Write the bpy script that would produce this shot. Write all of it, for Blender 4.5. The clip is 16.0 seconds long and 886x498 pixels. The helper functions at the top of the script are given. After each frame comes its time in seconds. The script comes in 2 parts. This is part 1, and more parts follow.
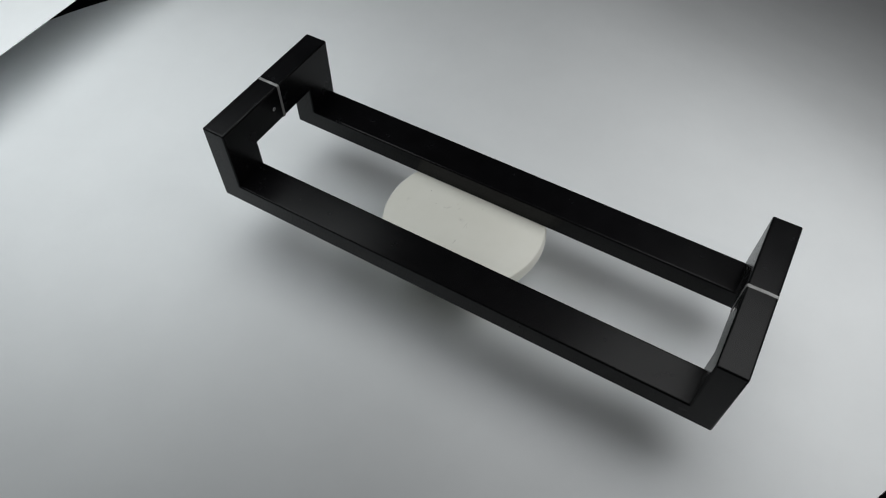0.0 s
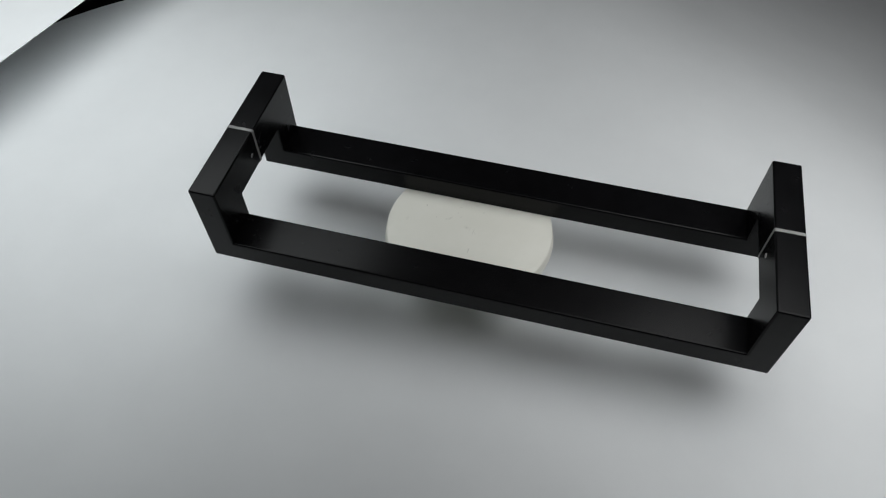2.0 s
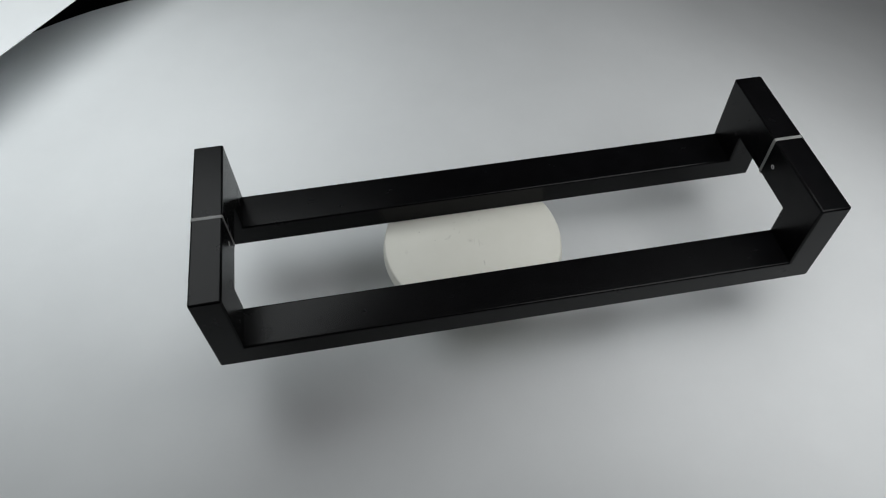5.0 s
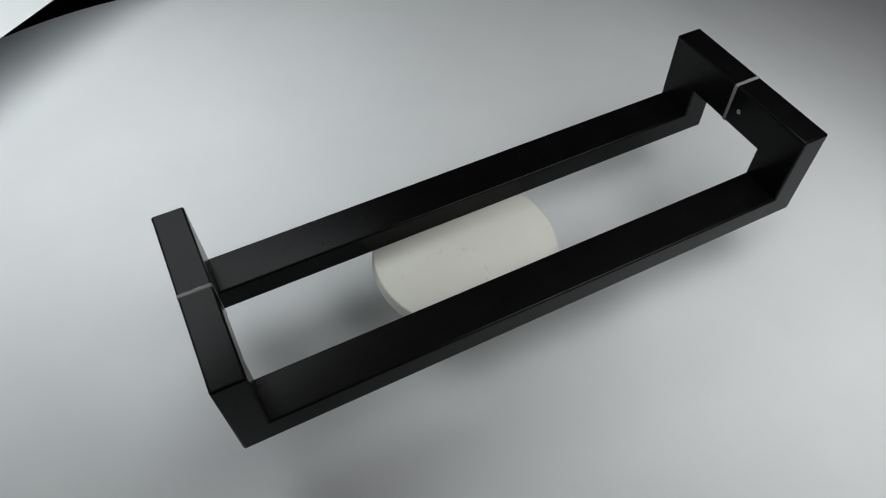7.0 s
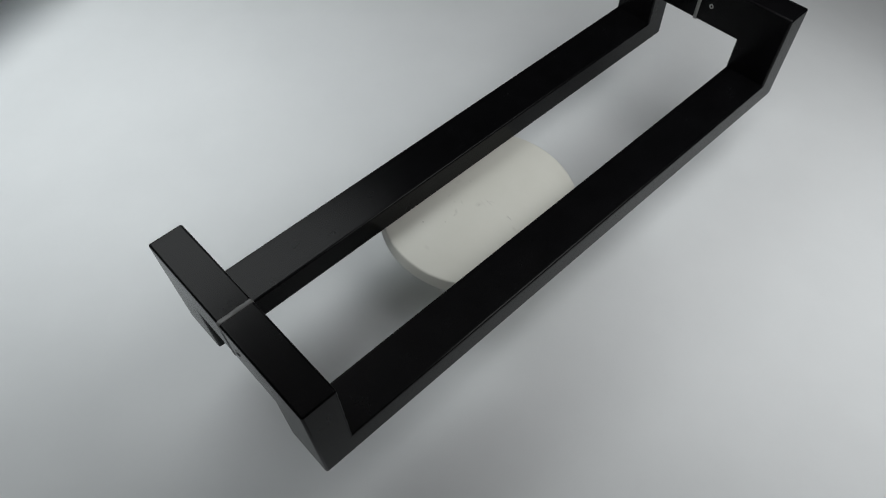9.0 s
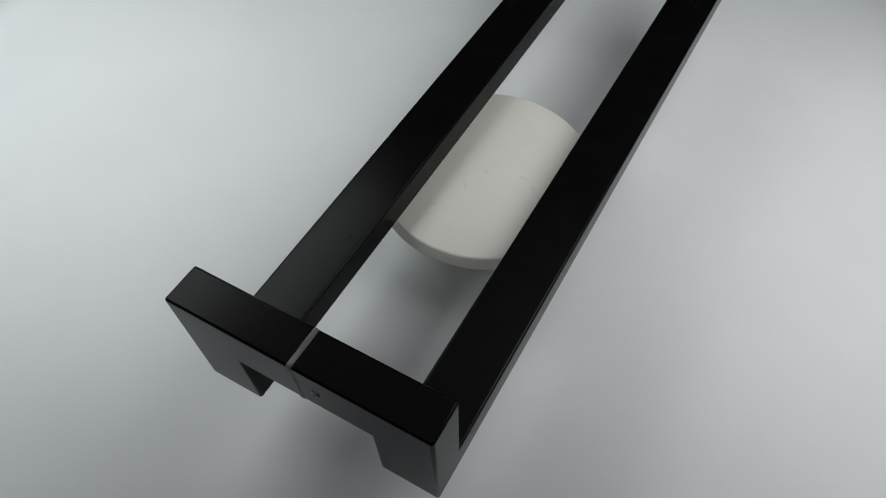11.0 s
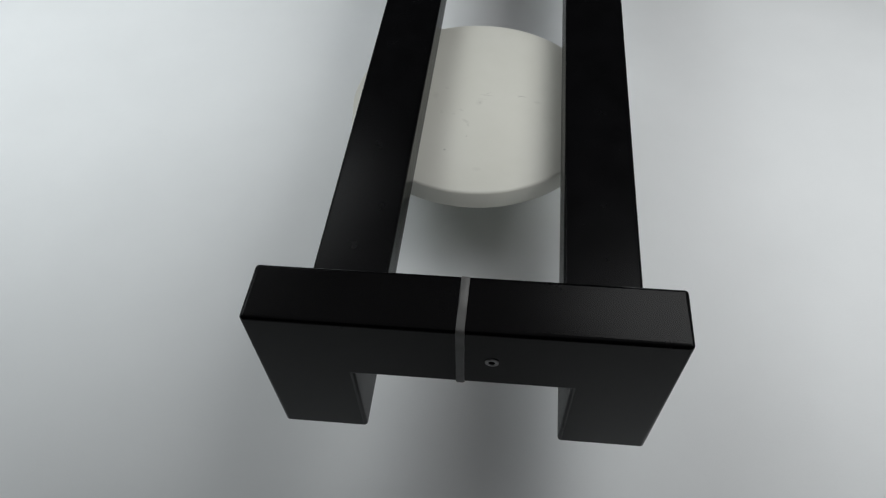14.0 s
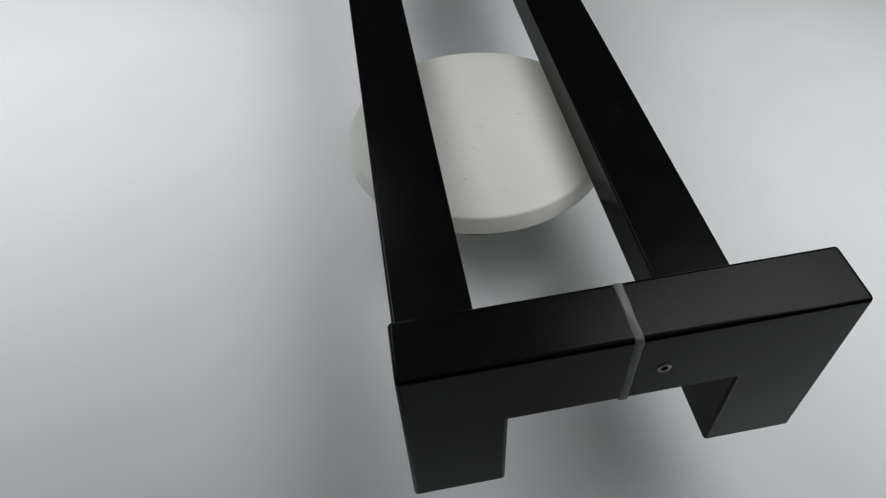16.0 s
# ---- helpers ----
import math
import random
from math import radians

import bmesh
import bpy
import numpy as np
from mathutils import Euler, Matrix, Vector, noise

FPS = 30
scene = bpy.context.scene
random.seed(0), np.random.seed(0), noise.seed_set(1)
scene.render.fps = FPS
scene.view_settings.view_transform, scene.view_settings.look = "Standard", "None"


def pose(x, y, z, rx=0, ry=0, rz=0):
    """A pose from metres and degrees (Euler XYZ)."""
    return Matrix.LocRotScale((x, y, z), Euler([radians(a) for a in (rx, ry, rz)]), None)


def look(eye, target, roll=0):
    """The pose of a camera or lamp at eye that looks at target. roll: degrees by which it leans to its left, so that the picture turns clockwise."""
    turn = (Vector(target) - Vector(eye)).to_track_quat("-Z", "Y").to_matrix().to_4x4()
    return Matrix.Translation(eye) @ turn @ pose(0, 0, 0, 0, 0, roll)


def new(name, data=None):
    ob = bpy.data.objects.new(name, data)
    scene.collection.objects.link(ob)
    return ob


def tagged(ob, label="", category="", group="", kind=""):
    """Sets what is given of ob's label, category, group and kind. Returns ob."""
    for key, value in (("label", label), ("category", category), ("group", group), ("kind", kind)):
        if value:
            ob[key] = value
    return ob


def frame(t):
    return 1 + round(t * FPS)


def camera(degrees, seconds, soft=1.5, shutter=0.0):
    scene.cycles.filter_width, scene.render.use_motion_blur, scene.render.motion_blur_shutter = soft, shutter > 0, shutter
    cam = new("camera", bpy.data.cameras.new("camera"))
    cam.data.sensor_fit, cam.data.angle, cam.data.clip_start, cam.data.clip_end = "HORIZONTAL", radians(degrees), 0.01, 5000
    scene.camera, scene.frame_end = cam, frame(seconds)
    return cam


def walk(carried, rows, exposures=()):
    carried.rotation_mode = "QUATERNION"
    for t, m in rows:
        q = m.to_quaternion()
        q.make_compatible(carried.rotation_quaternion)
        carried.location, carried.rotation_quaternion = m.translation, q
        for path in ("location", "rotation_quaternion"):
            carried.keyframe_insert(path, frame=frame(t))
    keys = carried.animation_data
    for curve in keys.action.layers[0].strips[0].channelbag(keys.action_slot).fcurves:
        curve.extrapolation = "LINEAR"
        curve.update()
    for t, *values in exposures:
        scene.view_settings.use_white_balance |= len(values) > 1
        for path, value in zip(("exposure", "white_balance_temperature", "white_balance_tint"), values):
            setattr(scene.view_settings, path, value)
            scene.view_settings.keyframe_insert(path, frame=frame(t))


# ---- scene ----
cam = camera(64.55, 16.0, soft=1.15)
PATH = [
    (0.0, pose(0.0011, -0.3903, 0.5384, 36.59, 0.08, 2.76)),
    (0.5, pose(-0.0044, -0.3860, 0.5445, 36.06, -0.01, 2.63)),
    (1.0, pose(-0.0012, -0.3868, 0.5403, 36.37, 0.12, 3.09)),
    (1.5, pose(0.0007, -0.3835, 0.5375, 36.48, 0.25, 3.12)),
    (2.0, pose(0.0023, -0.3792, 0.5357, 36.54, 0.47, 3.22)),
    (2.5, pose(0.0036, -0.3750, 0.5341, 36.44, 0.89, 3.71)),
    (3.0, pose(0.0071, -0.3725, 0.5307, 36.49, 1.05, 4.09)),
    (5.5, pose(0.0028, -0.3446, 0.5081, 36.77, 1.11, 2.45)),
    (6.0, pose(0.0039, -0.3400, 0.5039, 36.62, 0.93, 2.05)),
    (6.5, pose(0.0038, -0.3362, 0.4963, 36.98, 0.94, 2.39)),
    (7.0, pose(0.0048, -0.3310, 0.4917, 37.12, 1.07, 2.44)),
    (7.5, pose(0.0041, -0.3203, 0.4900, 36.34, 0.78, 1.79)),
    (8.0, pose(0.0037, -0.3220, 0.4805, 36.44, 1.13, 1.49)),
    (8.5, pose(-0.0032, -0.3229, 0.4661, 36.03, 1.55, 1.66)),
    (9.0, pose(-0.0078, -0.3221, 0.4561, 35.05, 1.24, 1.79)),
    (9.5, pose(-0.0084, -0.3225, 0.4506, 34.24, 1.47, 1.88)),
    (12.0, pose(-0.0193, -0.2999, 0.3837, 34.07, 1.43, -0.07)),
    (12.5, pose(-0.0157, -0.3085, 0.3670, 35.32, 1.88, 0.03)),
    (13.0, pose(-0.0132, -0.3152, 0.3500, 36.35, 1.44, 0.11)),
    (13.5, pose(-0.0097, -0.3164, 0.3379, 37.19, 1.58, 0.53)),
    (14.0, pose(-0.0097, -0.3148, 0.3287, 37.22, 1.29, 0.74)),
    (14.5, pose(-0.0063, -0.3133, 0.3265, 37.43, 0.98, 1.03)),
    (15.0, pose(-0.0039, -0.3125, 0.3259, 38.11, 1.13, 1.73)),
    (15.5, pose(-0.0022, -0.3091, 0.3170, 38.33, 1.75, 1.72)),
    (16.0, pose(-0.0011, -0.3111, 0.3101, 40.90, 2.45, 1.37)),
]
walk(cam, PATH, exposures=[(0.0, 0.0), (6.0, 0.0), (9.0, 0.01), (12.5, 0.07), (13.5, 0.16), (14.5, 0.20), (16.0, 0.19)])

# ---- light: two soft panels over the sheet, an added wide weak overhead fill and faint room light ----
world = bpy.data.worlds.new("room_light")
scene.world = world
world.use_nodes = True
world.node_tree.nodes["Background"].inputs[0].default_value = (0.85, 0.93, 1.0, 1)
world.node_tree.nodes["Background"].inputs[1].default_value = 0.03


def area(name, eye, target, sx, sy, power, colour):
    data = bpy.data.lights.new(name, "AREA")
    data.shape, data.size, data.size_y, data.energy, data.color = "RECTANGLE", sx, sy, power, colour
    ob = new(name, data)
    ob.matrix_world = look(eye, target)
    return ob


area("light_panel_left", (-0.47, 0.172, 0.486), (-0.673, 0.285, 0.0), 0.38, 0.716, 2.6, (0.945, 0.99, 1.0))
area("light_panel_right", (0.355, -0.04, 0.46), (0.531, 0.155, 0.0), 0.42, 0.52, 2.13, (0.965, 0.98, 0.98))
# wide overhead fill, added only to lift the shadows; no known lamp hangs there
area("ambient_fill", (0.0, 0.0, 1.9), (0.0, 0.001, 0.0), 2.4, 2.4, 3.6, (0.97, 0.955, 0.97))


# ---- materials ----
def material(name, colour, rough=0.5, metal=0.0, spec=0.5):
    m = bpy.data.materials.new(name)
    m.use_nodes = True
    b = m.node_tree.nodes["Principled BSDF"]
    b.inputs["Base Color"].default_value = (*colour, 1)
    b.inputs["Roughness"].default_value = rough
    b.inputs["Metallic"].default_value = metal
    b.inputs["Specular IOR Level"].default_value = spec
    return m


def node(m, kind, **inputs):
    n = m.node_tree.nodes.new(kind)
    for k, v in inputs.items():
        n.inputs[k.replace("_", " ")].default_value = v
    return n


def grain(m, low, high, scale, bump_scale, bump, rough=None, distance=0.001):
    """Colour between low and high by two noises, and a fine bump; all in the object's metres."""
    link = m.node_tree.links.new
    b = m.node_tree.nodes["Principled BSDF"]
    co = node(m, "ShaderNodeTexCoord")
    n1 = node(m, "ShaderNodeTexNoise", Scale=scale, Detail=5.0, Roughness=0.6)
    n2 = node(m, "ShaderNodeTexNoise", Scale=bump_scale, Detail=3.0, Roughness=0.6)
    mix = node(m, "ShaderNodeMix")
    mix.data_type = "RGBA"
    mix.inputs[6].default_value, mix.inputs[7].default_value = (*low, 1), (*high, 1)
    mid = node(m, "ShaderNodeMapRange")
    mid.inputs[1].default_value, mid.inputs[2].default_value = 0.3, 0.7
    bp = node(m, "ShaderNodeBump", Strength=bump, Distance=distance)
    link(co.outputs["Object"], n1.inputs["Vector"])
    link(co.outputs["Object"], n2.inputs["Vector"])
    link(n1.outputs["Fac"], mid.inputs[0])
    link(mid.outputs[0], mix.inputs[0])
    link(mix.outputs[2], b.inputs["Base Color"])
    link(n2.outputs["Fac"], bp.inputs["Height"])
    link(bp.outputs[0], b.inputs["Normal"])
    if rough:
        rr = node(m, "ShaderNodeMapRange")
        rr.inputs[3].default_value, rr.inputs[4].default_value = rough
        link(n1.outputs["Fac"], rr.inputs[0])
        link(rr.outputs[0], b.inputs["Roughness"])
    return mix.outputs[2], co, b


SHEET = material("matt_white_paper", (0.74, 0.76, 0.78), 0.75, spec=0.25)
grain(SHEET, (0.725, 0.745, 0.755), (0.765, 0.785, 0.795), 9.0, 900.0, 0.06)
PANEL = material("white_board", (0.80, 0.82, 0.83), 0.6)
grain(PANEL, (0.80, 0.82, 0.83), (0.84, 0.86, 0.87), 12.0, 600.0, 0.05)
DARK = material("black_table_cloth", (0.008, 0.008, 0.009), 0.9, spec=0.1)
grain(DARK, (0.006, 0.006, 0.007), (0.011, 0.011, 0.012), 30.0, 1500.0, 0.2)
WALL = material("grey_room_paint", (0.14, 0.14, 0.14), 0.85)
grain(WALL, (0.12, 0.12, 0.12), (0.16, 0.16, 0.16), 4.0, 200.0, 0.1)
BLACK = material("black_powder_coat", (0.004, 0.004, 0.0045), 0.4, spec=0.13)
grain(BLACK, (0.002, 0.002, 0.0023), (0.0035, 0.0035, 0.004), 60.0, 2600.0, 0.05, (0.22, 0.30), 0.0002)
RUBBER = material("clear_grey_gasket", (0.3, 0.3, 0.29), 0.45)
grain(RUBBER, (0.165, 0.165, 0.162), (0.22, 0.22, 0.215), 90.0, 1200.0, 0.1)
STEEL = material("bare_steel", (0.62, 0.62, 0.62), 0.3, 1.0)
grain(STEEL, (0.16, 0.16, 0.16), (0.34, 0.34, 0.34), 400.0, 2500.0, 0.1, (0.25, 0.4))
# lighter copy of the steel: the lamp's glint on inner screws put into the colour
GLINT = material("glint_steel", (0.6, 0.6, 0.6), 0.35, 1.0)
grain(GLINT, (0.55, 0.55, 0.55), (0.72, 0.72, 0.72), 400.0, 2500.0, 0.1, (0.3, 0.42))
# near black for the shade inside the screw sockets, which are not hollow
SOCKET_SHADE = material("socket_shade", (0.0015, 0.0015, 0.0015), 0.7, spec=0.03)
PLASTIC = material("cream_plastic", (0.72, 0.71, 0.66), 0.5)
BASE = material("dark_plastic", (0.02, 0.02, 0.02), 0.5)
grain(BASE, (0.015, 0.015, 0.015), (0.028, 0.028, 0.028), 50.0, 900.0, 0.1)


# ---- mesh helpers ----
def box(bm, x0, y0, z0, x1, y1, z1):
    made = bmesh.ops.create_cube(bm, size=1.0)["verts"]
    bmesh.ops.transform(bm, matrix=Matrix.Translation(((x0 + x1) / 2, (y0 + y1) / 2, (z0 + z1) / 2))
                        @ Matrix.Diagonal((x1 - x0, y1 - y0, z1 - z0, 1)), verts=made)
    return made


def bevelled(bm, width, segments=2, angle=30):
    edges = [e for e in bm.edges if e.is_manifold and e.calc_face_angle(0) > radians(angle)]
    bmesh.ops.bevel(bm, geom=edges, offset=width, segments=segments, profile=0.5, affect="EDGES", clamp_overlap=True)


def mesh(name, bm, mat, smooth=40, flats=False):
    bmesh.ops.recalc_face_normals(bm, faces=bm.faces[:])
    data = bpy.data.meshes.new(name)
    for fc in bm.faces:
        fc.smooth = not (flats and max(abs(c) for c in fc.normal) > 0.99)
    for e in bm.edges:
        e.smooth = not (e.is_manifold and e.calc_face_angle(0) > radians(smooth))
    bm.to_mesh(data)
    bm.free()
    data.materials.append(mat)
    return new(name, data)


def part(name, bm, mat, parent, label="", flats=False):
    ob = mesh(name, bm, mat, flats=flats)
    ob.parent = parent
    return tagged(ob, label) if label else ob


def lathe(profile, steps=96):
    """A solid of revolution about z from (radius, height) pairs; the ends lie on the axis."""
    bm = bmesh.new()
    vs = [bm.verts.new((r, 0, z)) for r, z in profile]
    es = [bm.edges.new((a, b)) for a, b in zip(vs, vs[1:])]
    bmesh.ops.spin(bm, geom=vs + es, cent=(0, 0, 0), axis=(0, 0, 1), angle=2 * math.pi, steps=steps, use_merge=True)
    bmesh.ops.remove_doubles(bm, verts=bm.verts[:], dist=1e-6)
    return bm


# ---- structure: dark table, white sheet, room ----
TABLE_Z = -0.45
bm = bmesh.new()
box(bm, -1.6, -1.6, TABLE_Z - 0.04, 1.6, 1.6, TABLE_Z)
tagged(mesh("ground", bm, DARK), "black cloth covered table top under the white sheet", "table top", kind="structure")

# the sheet is a strip that runs at 36 degrees, rounded at one corner, and bends down at its edges
ALONG, ACROSS = Vector((0.809, 0.588, 0)), Vector((-0.588, 0.809, 0))


def droop(u, v, edge):
    """How far the sheet hangs below its flat middle at (u, v); edge: where its curved edge lies."""
    curl = max(0.0, v - edge + 0.15)
    far = max(0.0, u - 0.31)
    near = max(0.0, -0.50 - u)
    return -0.85 * min(far, 0.18) ** 2 - 0.306 * max(0.0, far - 0.18) - 0.3 * near ** 2 - 0.5 * curl ** 2


bm = bmesh.new()
NU, NV = 120, 60
U0, U1, V0, V1 = -0.85, 1.15, -0.358, 0.6135
grid = []
for i in range(NU + 1):
    row = []
    for j in range(NV + 1):
        u = U0 + (U1 - U0) * i / NU
        k = j / NV
        bow = abs(u + 0.185)
        v1 = V1 - 1.3 * min(bow, 0.10) ** 2 - 0.26 * max(0.0, bow - 0.10)
        v = V0 + (v1 - V0) * k
        p = ALONG * u + ACROSS * v
        row.append(bm.verts.new((p.x, p.y, droop(u, v, v1))))
    grid.append(row)
for i in range(NU):
    for j in range(NV):
        bm.faces.new((grid[i][j], grid[i + 1][j], grid[i + 1][j + 1], grid[i][j + 1]))
rim = bmesh.ops.extrude_face_region(bm, geom=bm.faces[:])["geom"]
bmesh.ops.translate(bm, vec=(0, 0, -0.0015), verts=[g for g in rim if isinstance(g, bmesh.types.BMVert)])
tagged(mesh("backdrop", bm, SHEET), "matt white paper backdrop sheet with a curved edge", "backdrop", kind="structure")


# the stand that carries the flat middle of the sheet
bm = bmesh.new()
box(bm, -0.45, -0.33, TABLE_Z, 0.30, 0.40, -0.0035)
bevelled(bm, 0.004)
stand = tagged(mesh("pedestal", bm, DARK), "black plain stand under the white sheet", "stand", kind="structure")
stand.matrix_world = Matrix.Rotation(math.atan2(ALONG.y, ALONG.x), 4, "Z")


def room_side(name, x0, y0, z0, x1, y1, z1, label, category):
    bm = bmesh.new()
    box(bm, x0, y0, z0, x1, y1, z1)
    tagged(mesh(name, bm, WALL), label, category, kind="structure")


room_side("wall_north", -1.6, 1.6, -0.5, 1.6, 1.7, 2.0, "plain dark grey room wall", "wall")
room_side("wall_south", -1.6, -1.7, -0.5, 1.6, -1.6, 2.0, "plain dark grey room wall", "wall")
room_side("wall_east", 1.6, -1.7, -0.5, 1.7, 1.7, 2.0, "plain dark grey room wall", "wall")
room_side("wall_west", -1.7, -1.7, -0.5, -1.6, 1.7, 2.0, "plain dark grey room wall", "wall")
room_side("ceiling", -1.7, -1.7, 2.0, 1.7, 1.7, 2.1, "plain dark grey ceiling", "ceiling")

# ---- white board standing low beside the sheet ----
def white_board():
    thing = tagged(new("white_board"), "bright white board on low supports beside the sheet", "board")
    thing.matrix_world = pose(-0.4735, 0.2480, 0.0, 0, 0, 66.3)
    bm = bmesh.new()
    box(bm, -0.75, 0.0, 0.0640, 0.60, 0.55, 0.0650)
    bevelled(bm, 0.0003, 1)
    part("board_top", bm, PANEL, thing)
    for x0, x1 in ((-0.70, -0.08), (-0.07, 0.55)):
        bm = bmesh.new()
        box(bm, x0, 0.24, TABLE_Z, x1, 0.52, 0.0640)
        bevelled(bm, 0.001)
        part("support", bm, DARK, thing, "dark block support under the board")
    return thing


white_board()

# ---- turntable ----
DISC_Z, DISC_R = 0.057, 0.0718


def speckled(m, marks):
    """A few small worn marks at (x, y, half length, half width, turn, strength) on the plate, round the plate's axis."""
    link = m.node_tree.links.new
    colour, co, b = grain(m, (0.725, 0.72, 0.65), (0.76, 0.755, 0.69), 25.0, 700.0, 0.05, (0.42, 0.55))
    for x, y, a, c, turn, strength in marks:
        mp = node(m, "ShaderNodeMapping")
        mp.vector_type = "TEXTURE"
        mp.inputs["Location"].default_value = (x, y, 0)
        mp.inputs["Rotation"].default_value = (0, 0, radians(turn))
        mp.inputs["Scale"].default_value = (a, c, 1)
        ln = node(m, "ShaderNodeVectorMath")
        ln.operation = "LENGTH"
        ns = node(m, "ShaderNodeTexNoise", Scale=900.0, Detail=2.0)
        mr = node(m, "ShaderNodeMapRange")
        mr.inputs[1].default_value, mr.inputs[2].default_value = 1.0, 0.3
        mr.inputs[3].default_value, mr.inputs[4].default_value = 0.0, strength * 0.34
        mu = node(m, "ShaderNodeMath")
        mu.operation = "MULTIPLY"
        mix = node(m, "ShaderNodeMix")
        mix.data_type = "RGBA"
        mix.inputs[7].default_value = (0.16, 0.15, 0.13, 1)
        link(co.outputs["Object"], mp.inputs[0])
        link(co.outputs["Object"], ns.inputs["Vector"])
        link(mp.outputs[0], ln.inputs[0])
        link(ln.outputs["Value"], mr.inputs[0])
        link(mr.outputs[0], mu.inputs[0])
        link(ns.outputs["Fac"], mu.inputs[1])
        link(mu.outputs[0], mix.inputs[0])
        link(colour, mix.inputs[6])
        colour = mix.outputs[2]
    link(colour, b.inputs["Base Color"])


speckled(PLASTIC, [(-0.002, -0.0015, 0.0035, 0.0025, 340, 0.6), (-0.0022, -0.0018, 0.0010, 0.0009, 0, 1.0), (0.001, -0.003, 0.005, 0.0005, 80, 0.4),
                   (0.0045, -0.0050, 0.0050, 0.0006, 86, 0.9), (0.0062, -0.006, 0.0026, 0.0005, 120, 0.7), (0.0050, -0.0255, 0.0006, 0.0036, 352, 1.5),
                   (0.0045, -0.0240, 0.0006, 0.0015, 20, 0.9), (0.0005, -0.0345, 0.0015, 0.0028, 350, 0.6), (0.002, 0.0245, 0.0035, 0.0022, 0, 0.45),
                   (-0.042, 0.0145, 0.0009, 0.0009, 0, 2.0), (-0.0305, 0.0035, 0.0008, 0.0008, 0, 1.4), (-0.0185, 0.005, 0.0014, 0.0036, 320, 0.8),
                   (-0.0215, 0.0035, 0.0009, 0.0018, 300, 0.9), (-0.0095, 0.0085, 0.0009, 0.0022, 330, 0.6), (-0.013, 0.0125, 0.0010, 0.0014, 10, 0.5),
                   (0.0090, 0.0185, 0.0012, 0.0018, 330, 0.6), (-0.012, 0.0195, 0.0012, 0.0020, 285, 0.5), (-0.055, -0.004, 0.0018, 0.0030, 0, 0.45)])


def turntable():
    thing = tagged(new("turntable"), "small display turntable with a cream plate, turning", "turntable")
    bm = lathe([(0, 0), (0.0320, 0), (0.0323, 0.0008), (0.0318, 0.0020), (0.0140, 0.0050), (0.0120, 0.0425), (0, 0.0425)], 64)
    part("base", bm, BASE, thing, "dark round foot below the plate")
    r = DISC_R
    bm = lathe([(0, -0.0110), (r - 0.0002, -0.0110), (r + 0.0013, -0.0107), (r + 0.0020, -0.0098), (r + 0.0004, -0.0013), (r, -0.0006), (r - 0.0010, 0), (0, 0)], 128)
    plate = part("plate", bm, PLASTIC, thing, "cream plastic plate with faint scuffs")
    bm = lathe([(0, -0.0150), (0.020, -0.0150), (0.022, -0.0121), (0, -0.0121)], 48)
    part("spindle_collar", bm, BASE, plate, "dark collar under the plate")
    plate.matrix_basis = pose(0, 0, DISC_Z)
    return plate


plate = turntable()

# ---- pair of black pull handles, clamped back to back ----
LONG, WIDE, HIGH, THICK, BROAD = 0.4505, 0.1438, 0.0804, 0.0206, 0.03375
ARM = 0.0219
ARM_Z = HIGH - 0.0343
AXIS_X, AXIS_Y = -0.02286, 0.00999
GAP0, GAP1 = -0.0011, 0.0019


def u_solid(side):
    """One handle in a single closed solid: the low grip, the uprights and the arms that reach the middle."""
    bm = bmesh.new()
    y_out = WIDE / 2 * side
    y_in = y_out - BROAD * side
    y_mid = GAP1 if side > 0 else GAP0
    x, xi, zt, za = LONG / 2, LONG / 2 - ARM, HIGH, ARM_Z
    # stations across: outer, inner, middle; side profile of the U stands in x and z
    prof_full = [(-x, 0), (x, 0), (x, za), (x, zt), (xi, zt), (xi, za), (xi, THICK), (-xi, THICK), (-xi, za), (-xi, zt), (-x, zt), (-x, za)]
    a = [bm.verts.new((px, y_out, pz)) for px, pz in prof_full]
    b = [bm.verts.new((px, y_in, pz)) for px, pz in prof_full]
    bm.faces.new(a)
    low = [b[0], b[1], b[2], b[5], b[6], b[7], b[8], b[11]]
    bm.faces.new(low)
    for i in range(12):
        j = (i + 1) % 12
        bm.faces.new((a[i], a[j], b[j], b[i]))
    for ids in ((2, 3, 4, 5), (8, 9, 10, 11)):
        c = [bm.verts.new((prof_full[i][0], y_mid, prof_full[i][1])) for i in ids]
        d = [b[i] for i in ids]
        for i in range(4):
            j = (i + 1) % 4
            bm.faces.new((d[i], d[j], c[j], c[i]))
        bm.faces.new(c)
    bmesh.ops.recalc_face_normals(bm, faces=bm.faces[:])
    bmesh.ops.dissolve_limit(bm, angle_limit=radians(1), verts=bm.verts[:], edges=bm.edges[:])
    edges = [e for e in bm.edges if e.is_manifold and e.is_convex and e.calc_face_angle(0) > radians(30)
             and not all(abs(v.co.y - y_mid) < 1e-5 for v in e.verts)]
    bmesh.ops.bevel(bm, geom=edges, offset=0.0015, segments=4, profile=0.5, affect="EDGES", clamp_overlap=True)
    # clamped by hand: the ends stand a little skew and the grips close up slightly
    for v in bm.verts:
        x, y, z = v.co
        v.co = (x + (-0.0167 if x < 0 else -0.0049) * y * min(1.0, abs(x) / (0.45 * LONG)), y * (1 - 0.013 * x / LONG), z - 0.007 * y)
    return bm


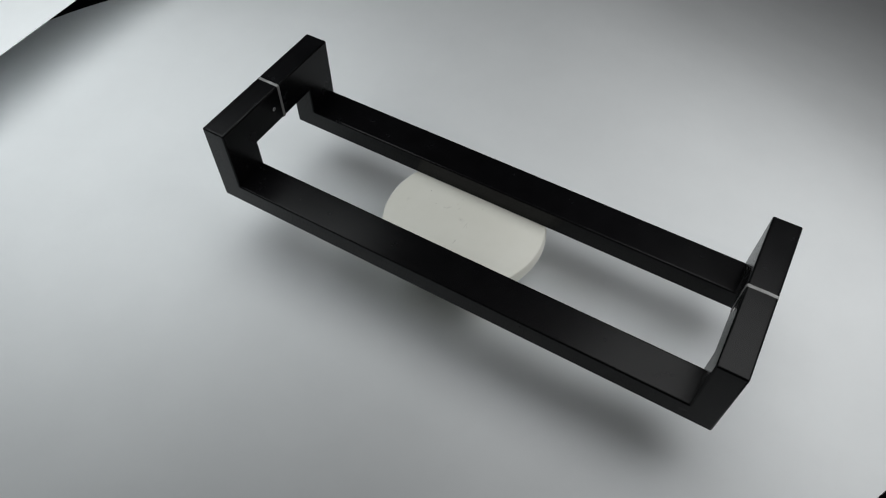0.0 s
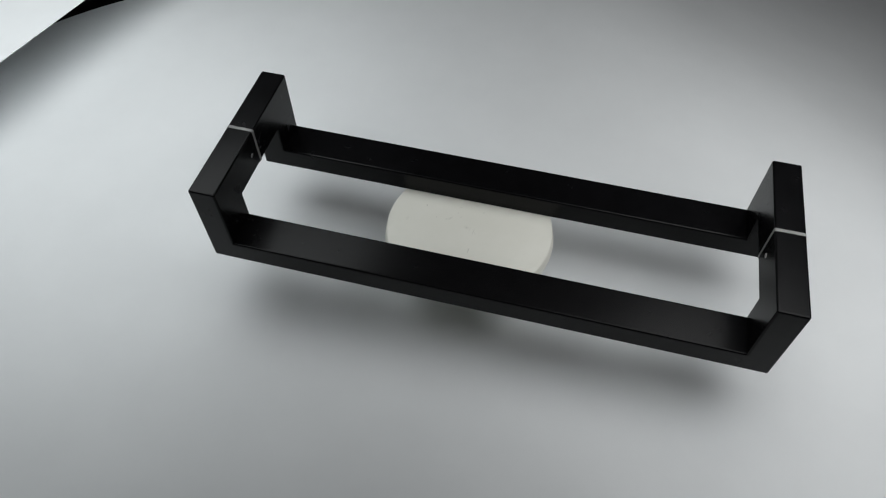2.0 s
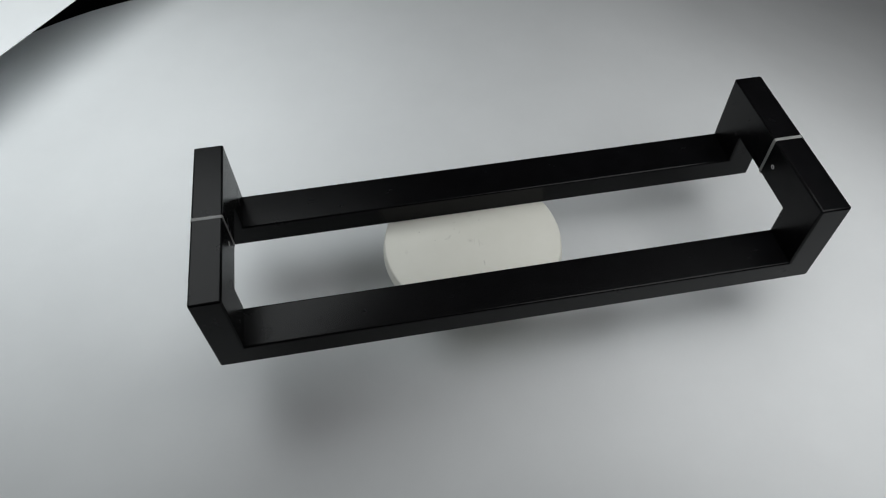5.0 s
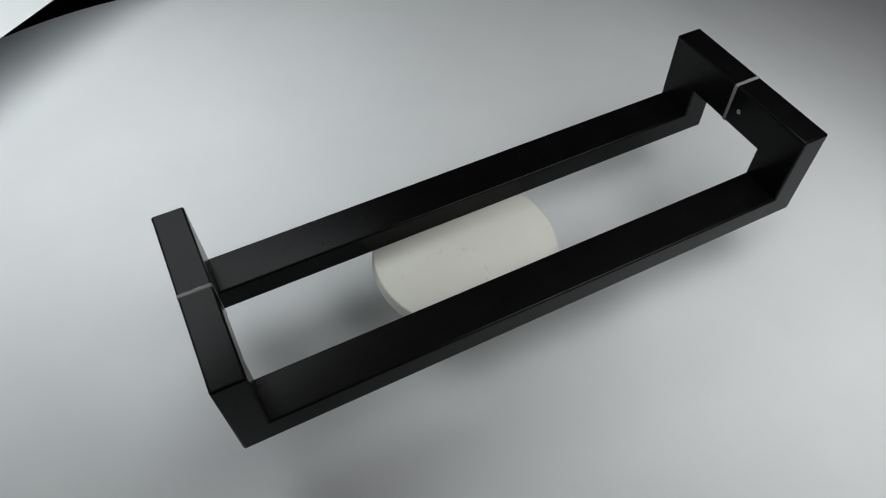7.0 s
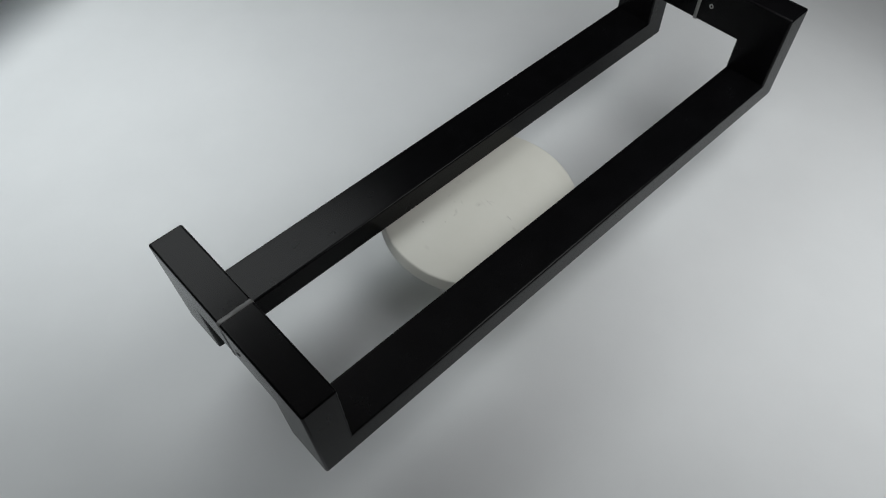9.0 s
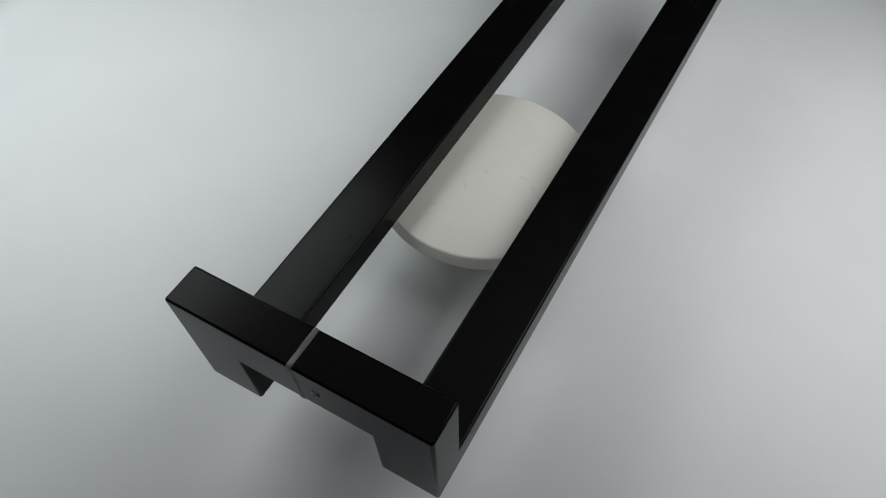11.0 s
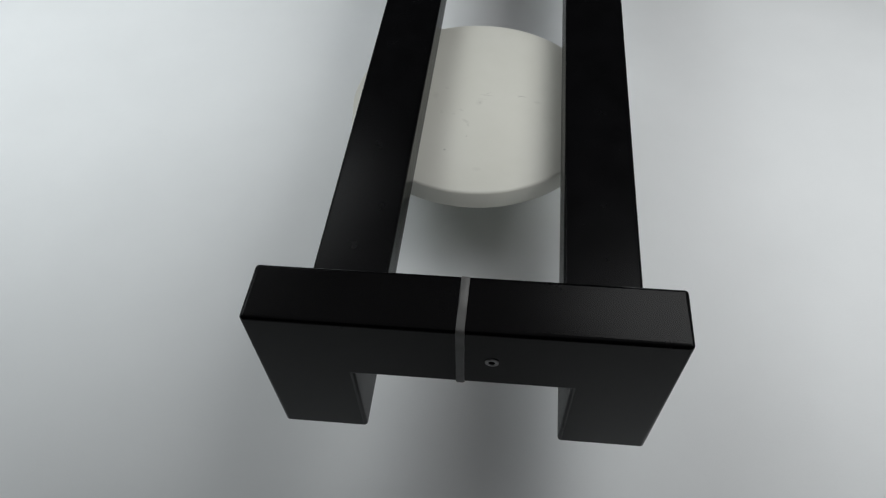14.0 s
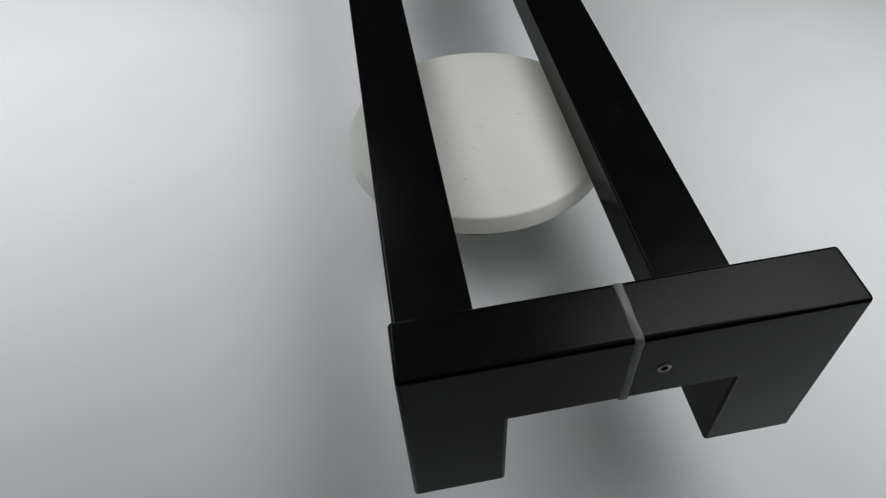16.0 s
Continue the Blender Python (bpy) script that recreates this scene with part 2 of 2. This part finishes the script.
def cut(bm, co, no):
    """Keeps what lies on the far side of the plane."""
    c = bm.copy()
    bmesh.ops.bisect_plane(c, geom=c.verts[:] + c.edges[:] + c.faces[:], plane_co=co, plane_no=no, clear_inner=True)
    return c


def set_screw(x, y, z, outward, parent):
    """A grub screw with a hexagon socket; on the inner faces a brighter metal imitates the lamp's glint on its bare
    end, which stands a little prouder.
    """
    inner = abs(x) < LONG / 2 - 0.001
    turn = Matrix.Rotation(radians(90) * outward, 4, "Y")
    rise = 0.0005 if inner else 0.00035
    lip = lathe([(0.0011, 0.00003), (0.0013, rise * 0.8), (0.0019, rise), (0.0023, rise * 0.5), (0.0024, -0.001), (0.0011, -0.001), (0.0011, 0.00004)], 32)
    ob = part("set_screw", lip, GLINT if inner else STEEL, parent, "steel screw end, metal brightened for a lamp glint" if inner else "steel hexagon socket set screw")
    ob.matrix_basis = Matrix.Translation((x, y, z)) @ turn @ Matrix.Scale(0.78 if inner else 1.0, 4)
    # solid hexagon, painted black as the shade of a recess
    bm = bmesh.new()
    bmesh.ops.create_cone(bm, cap_ends=True, segments=6, radius1=0.0014, radius2=0.0014, depth=0.0006)
    socket = part("socket", bm, SOCKET_SHADE, ob)
    socket.matrix_basis = pose(0, 0, -0.0002)


def gasket(end):
    """A soft strip between the arms, rounded at its corners, with a slightly uneven trimmed edge."""
    bm = bmesh.new()
    xa, xb = sorted((end * (LONG / 2 + 0.0002), end * (LONG / 2 - ARM - 0.0002)))
    za, zb = ARM_Z - 0.0011, HIGH + 0.0002
    r, ring = 0.0017, []
    for cx, cz, a0 in ((xb - r, zb - r, 0), (xa + r, zb - r, 90), (xa + r, za + r, 180), (xb - r, za + r, 270)):
        ring += [(cx + r * math.cos(radians(a0 + k * 22.5)), cz + r * math.sin(radians(a0 + k * 22.5))) for k in range(5)]
    dense = []
    for (x0, z0), (x1, z1) in zip(ring, ring[1:] + ring[:1]):
        n = max(1, round(math.hypot(x1 - x0, z1 - z0) / 0.003))
        dense += [(x0 + (x1 - x0) * k / n, z0 + (z1 - z0) * k / n) for k in range(n)]
    mx, mz = (xa + xb) / 2, (za + zb) / 2
    loops = []
    for y, lift in ((GAP0 - 0.0001, -0.00045), (GAP0 + 0.0004, 0.0), (GAP1 - 0.0004, 0.0), (GAP1 + 0.0001, -0.00045)):
        loop = []
        for x, z in dense:
            far = math.hypot(x - mx, z - mz)
            out = lift + 0.00030 * noise.noise(Vector((x, 0.3 * end, z)) * 210) + 0.0001 * noise.noise(Vector((x, y, z)) * 700)
            loop.append(bm.verts.new((x + (x - mx) / far * out, y, z + (z - mz) / far * out)))
        loops.append(loop)
    n = len(dense)
    for a, b in zip(loops, loops[1:]):
        for i in range(n):
            bm.faces.new((a[i], a[(i + 1) % n], b[(i + 1) % n], b[i]))
    bm.faces.new(loops[0])
    bm.faces.new(loops[-1][::-1])
    return bm


def handle_pair():
    thing = tagged(new("door_handle_pair"), "matt black pull handles clamped back to back on the turntable plate", "door handle")
    bases = {}
    for side in (-1, 1):
        bm = u_solid(side)
        xi = LONG / 2 - ARM
        g = cut(cut(bm, (-xi, 0, 0), (1, 0, 0)), (xi, 0, 0), (-1, 0, 0))
        grip = part("grip", g, BLACK, thing, flats=True)
        bases[side] = grip
        y_cut = (WIDE / 2 - BROAD) * side
        for end in (-1, 1):
            e = cut(bm, (xi * end, 0, 0), (end, 0, 0))
            part("upright", cut(e, (0, y_cut, 0), (0, side, 0)), BLACK, grip, flats=True)
            part("arm", cut(e, (0, y_cut, 0), (0, -side, 0)), BLACK, grip, flats=True)
    zs = HIGH - BROAD * 0.54
    ys = -0.0103
    for x, o in ((-LONG / 2, -1), (-LONG / 2 + ARM, 1), (LONG / 2 - ARM, -1)):
        set_screw(x, ys, zs, o, thing)
    for end in (-1, 1):
        part("gasket", gasket(end), RUBBER, thing, "translucent grey rubber gasket")
    # the pair turns about the plate's axis
    for ob in thing.children:
        ob.matrix_basis = Matrix.Translation((-AXIS_X, -AXIS_Y, 0)) @ ob.matrix_basis
    thing.matrix_basis = pose(0, 0, DISC_Z)
    return thing


pair = handle_pair()


def motions():
    turn = [(i * 0.5, pose(0, 0, DISC_Z, 0, 0, -27.6 + 4.0 * i)) for i in range(33)]
    walk(plate, turn)
    walk(pair, turn)


motions()
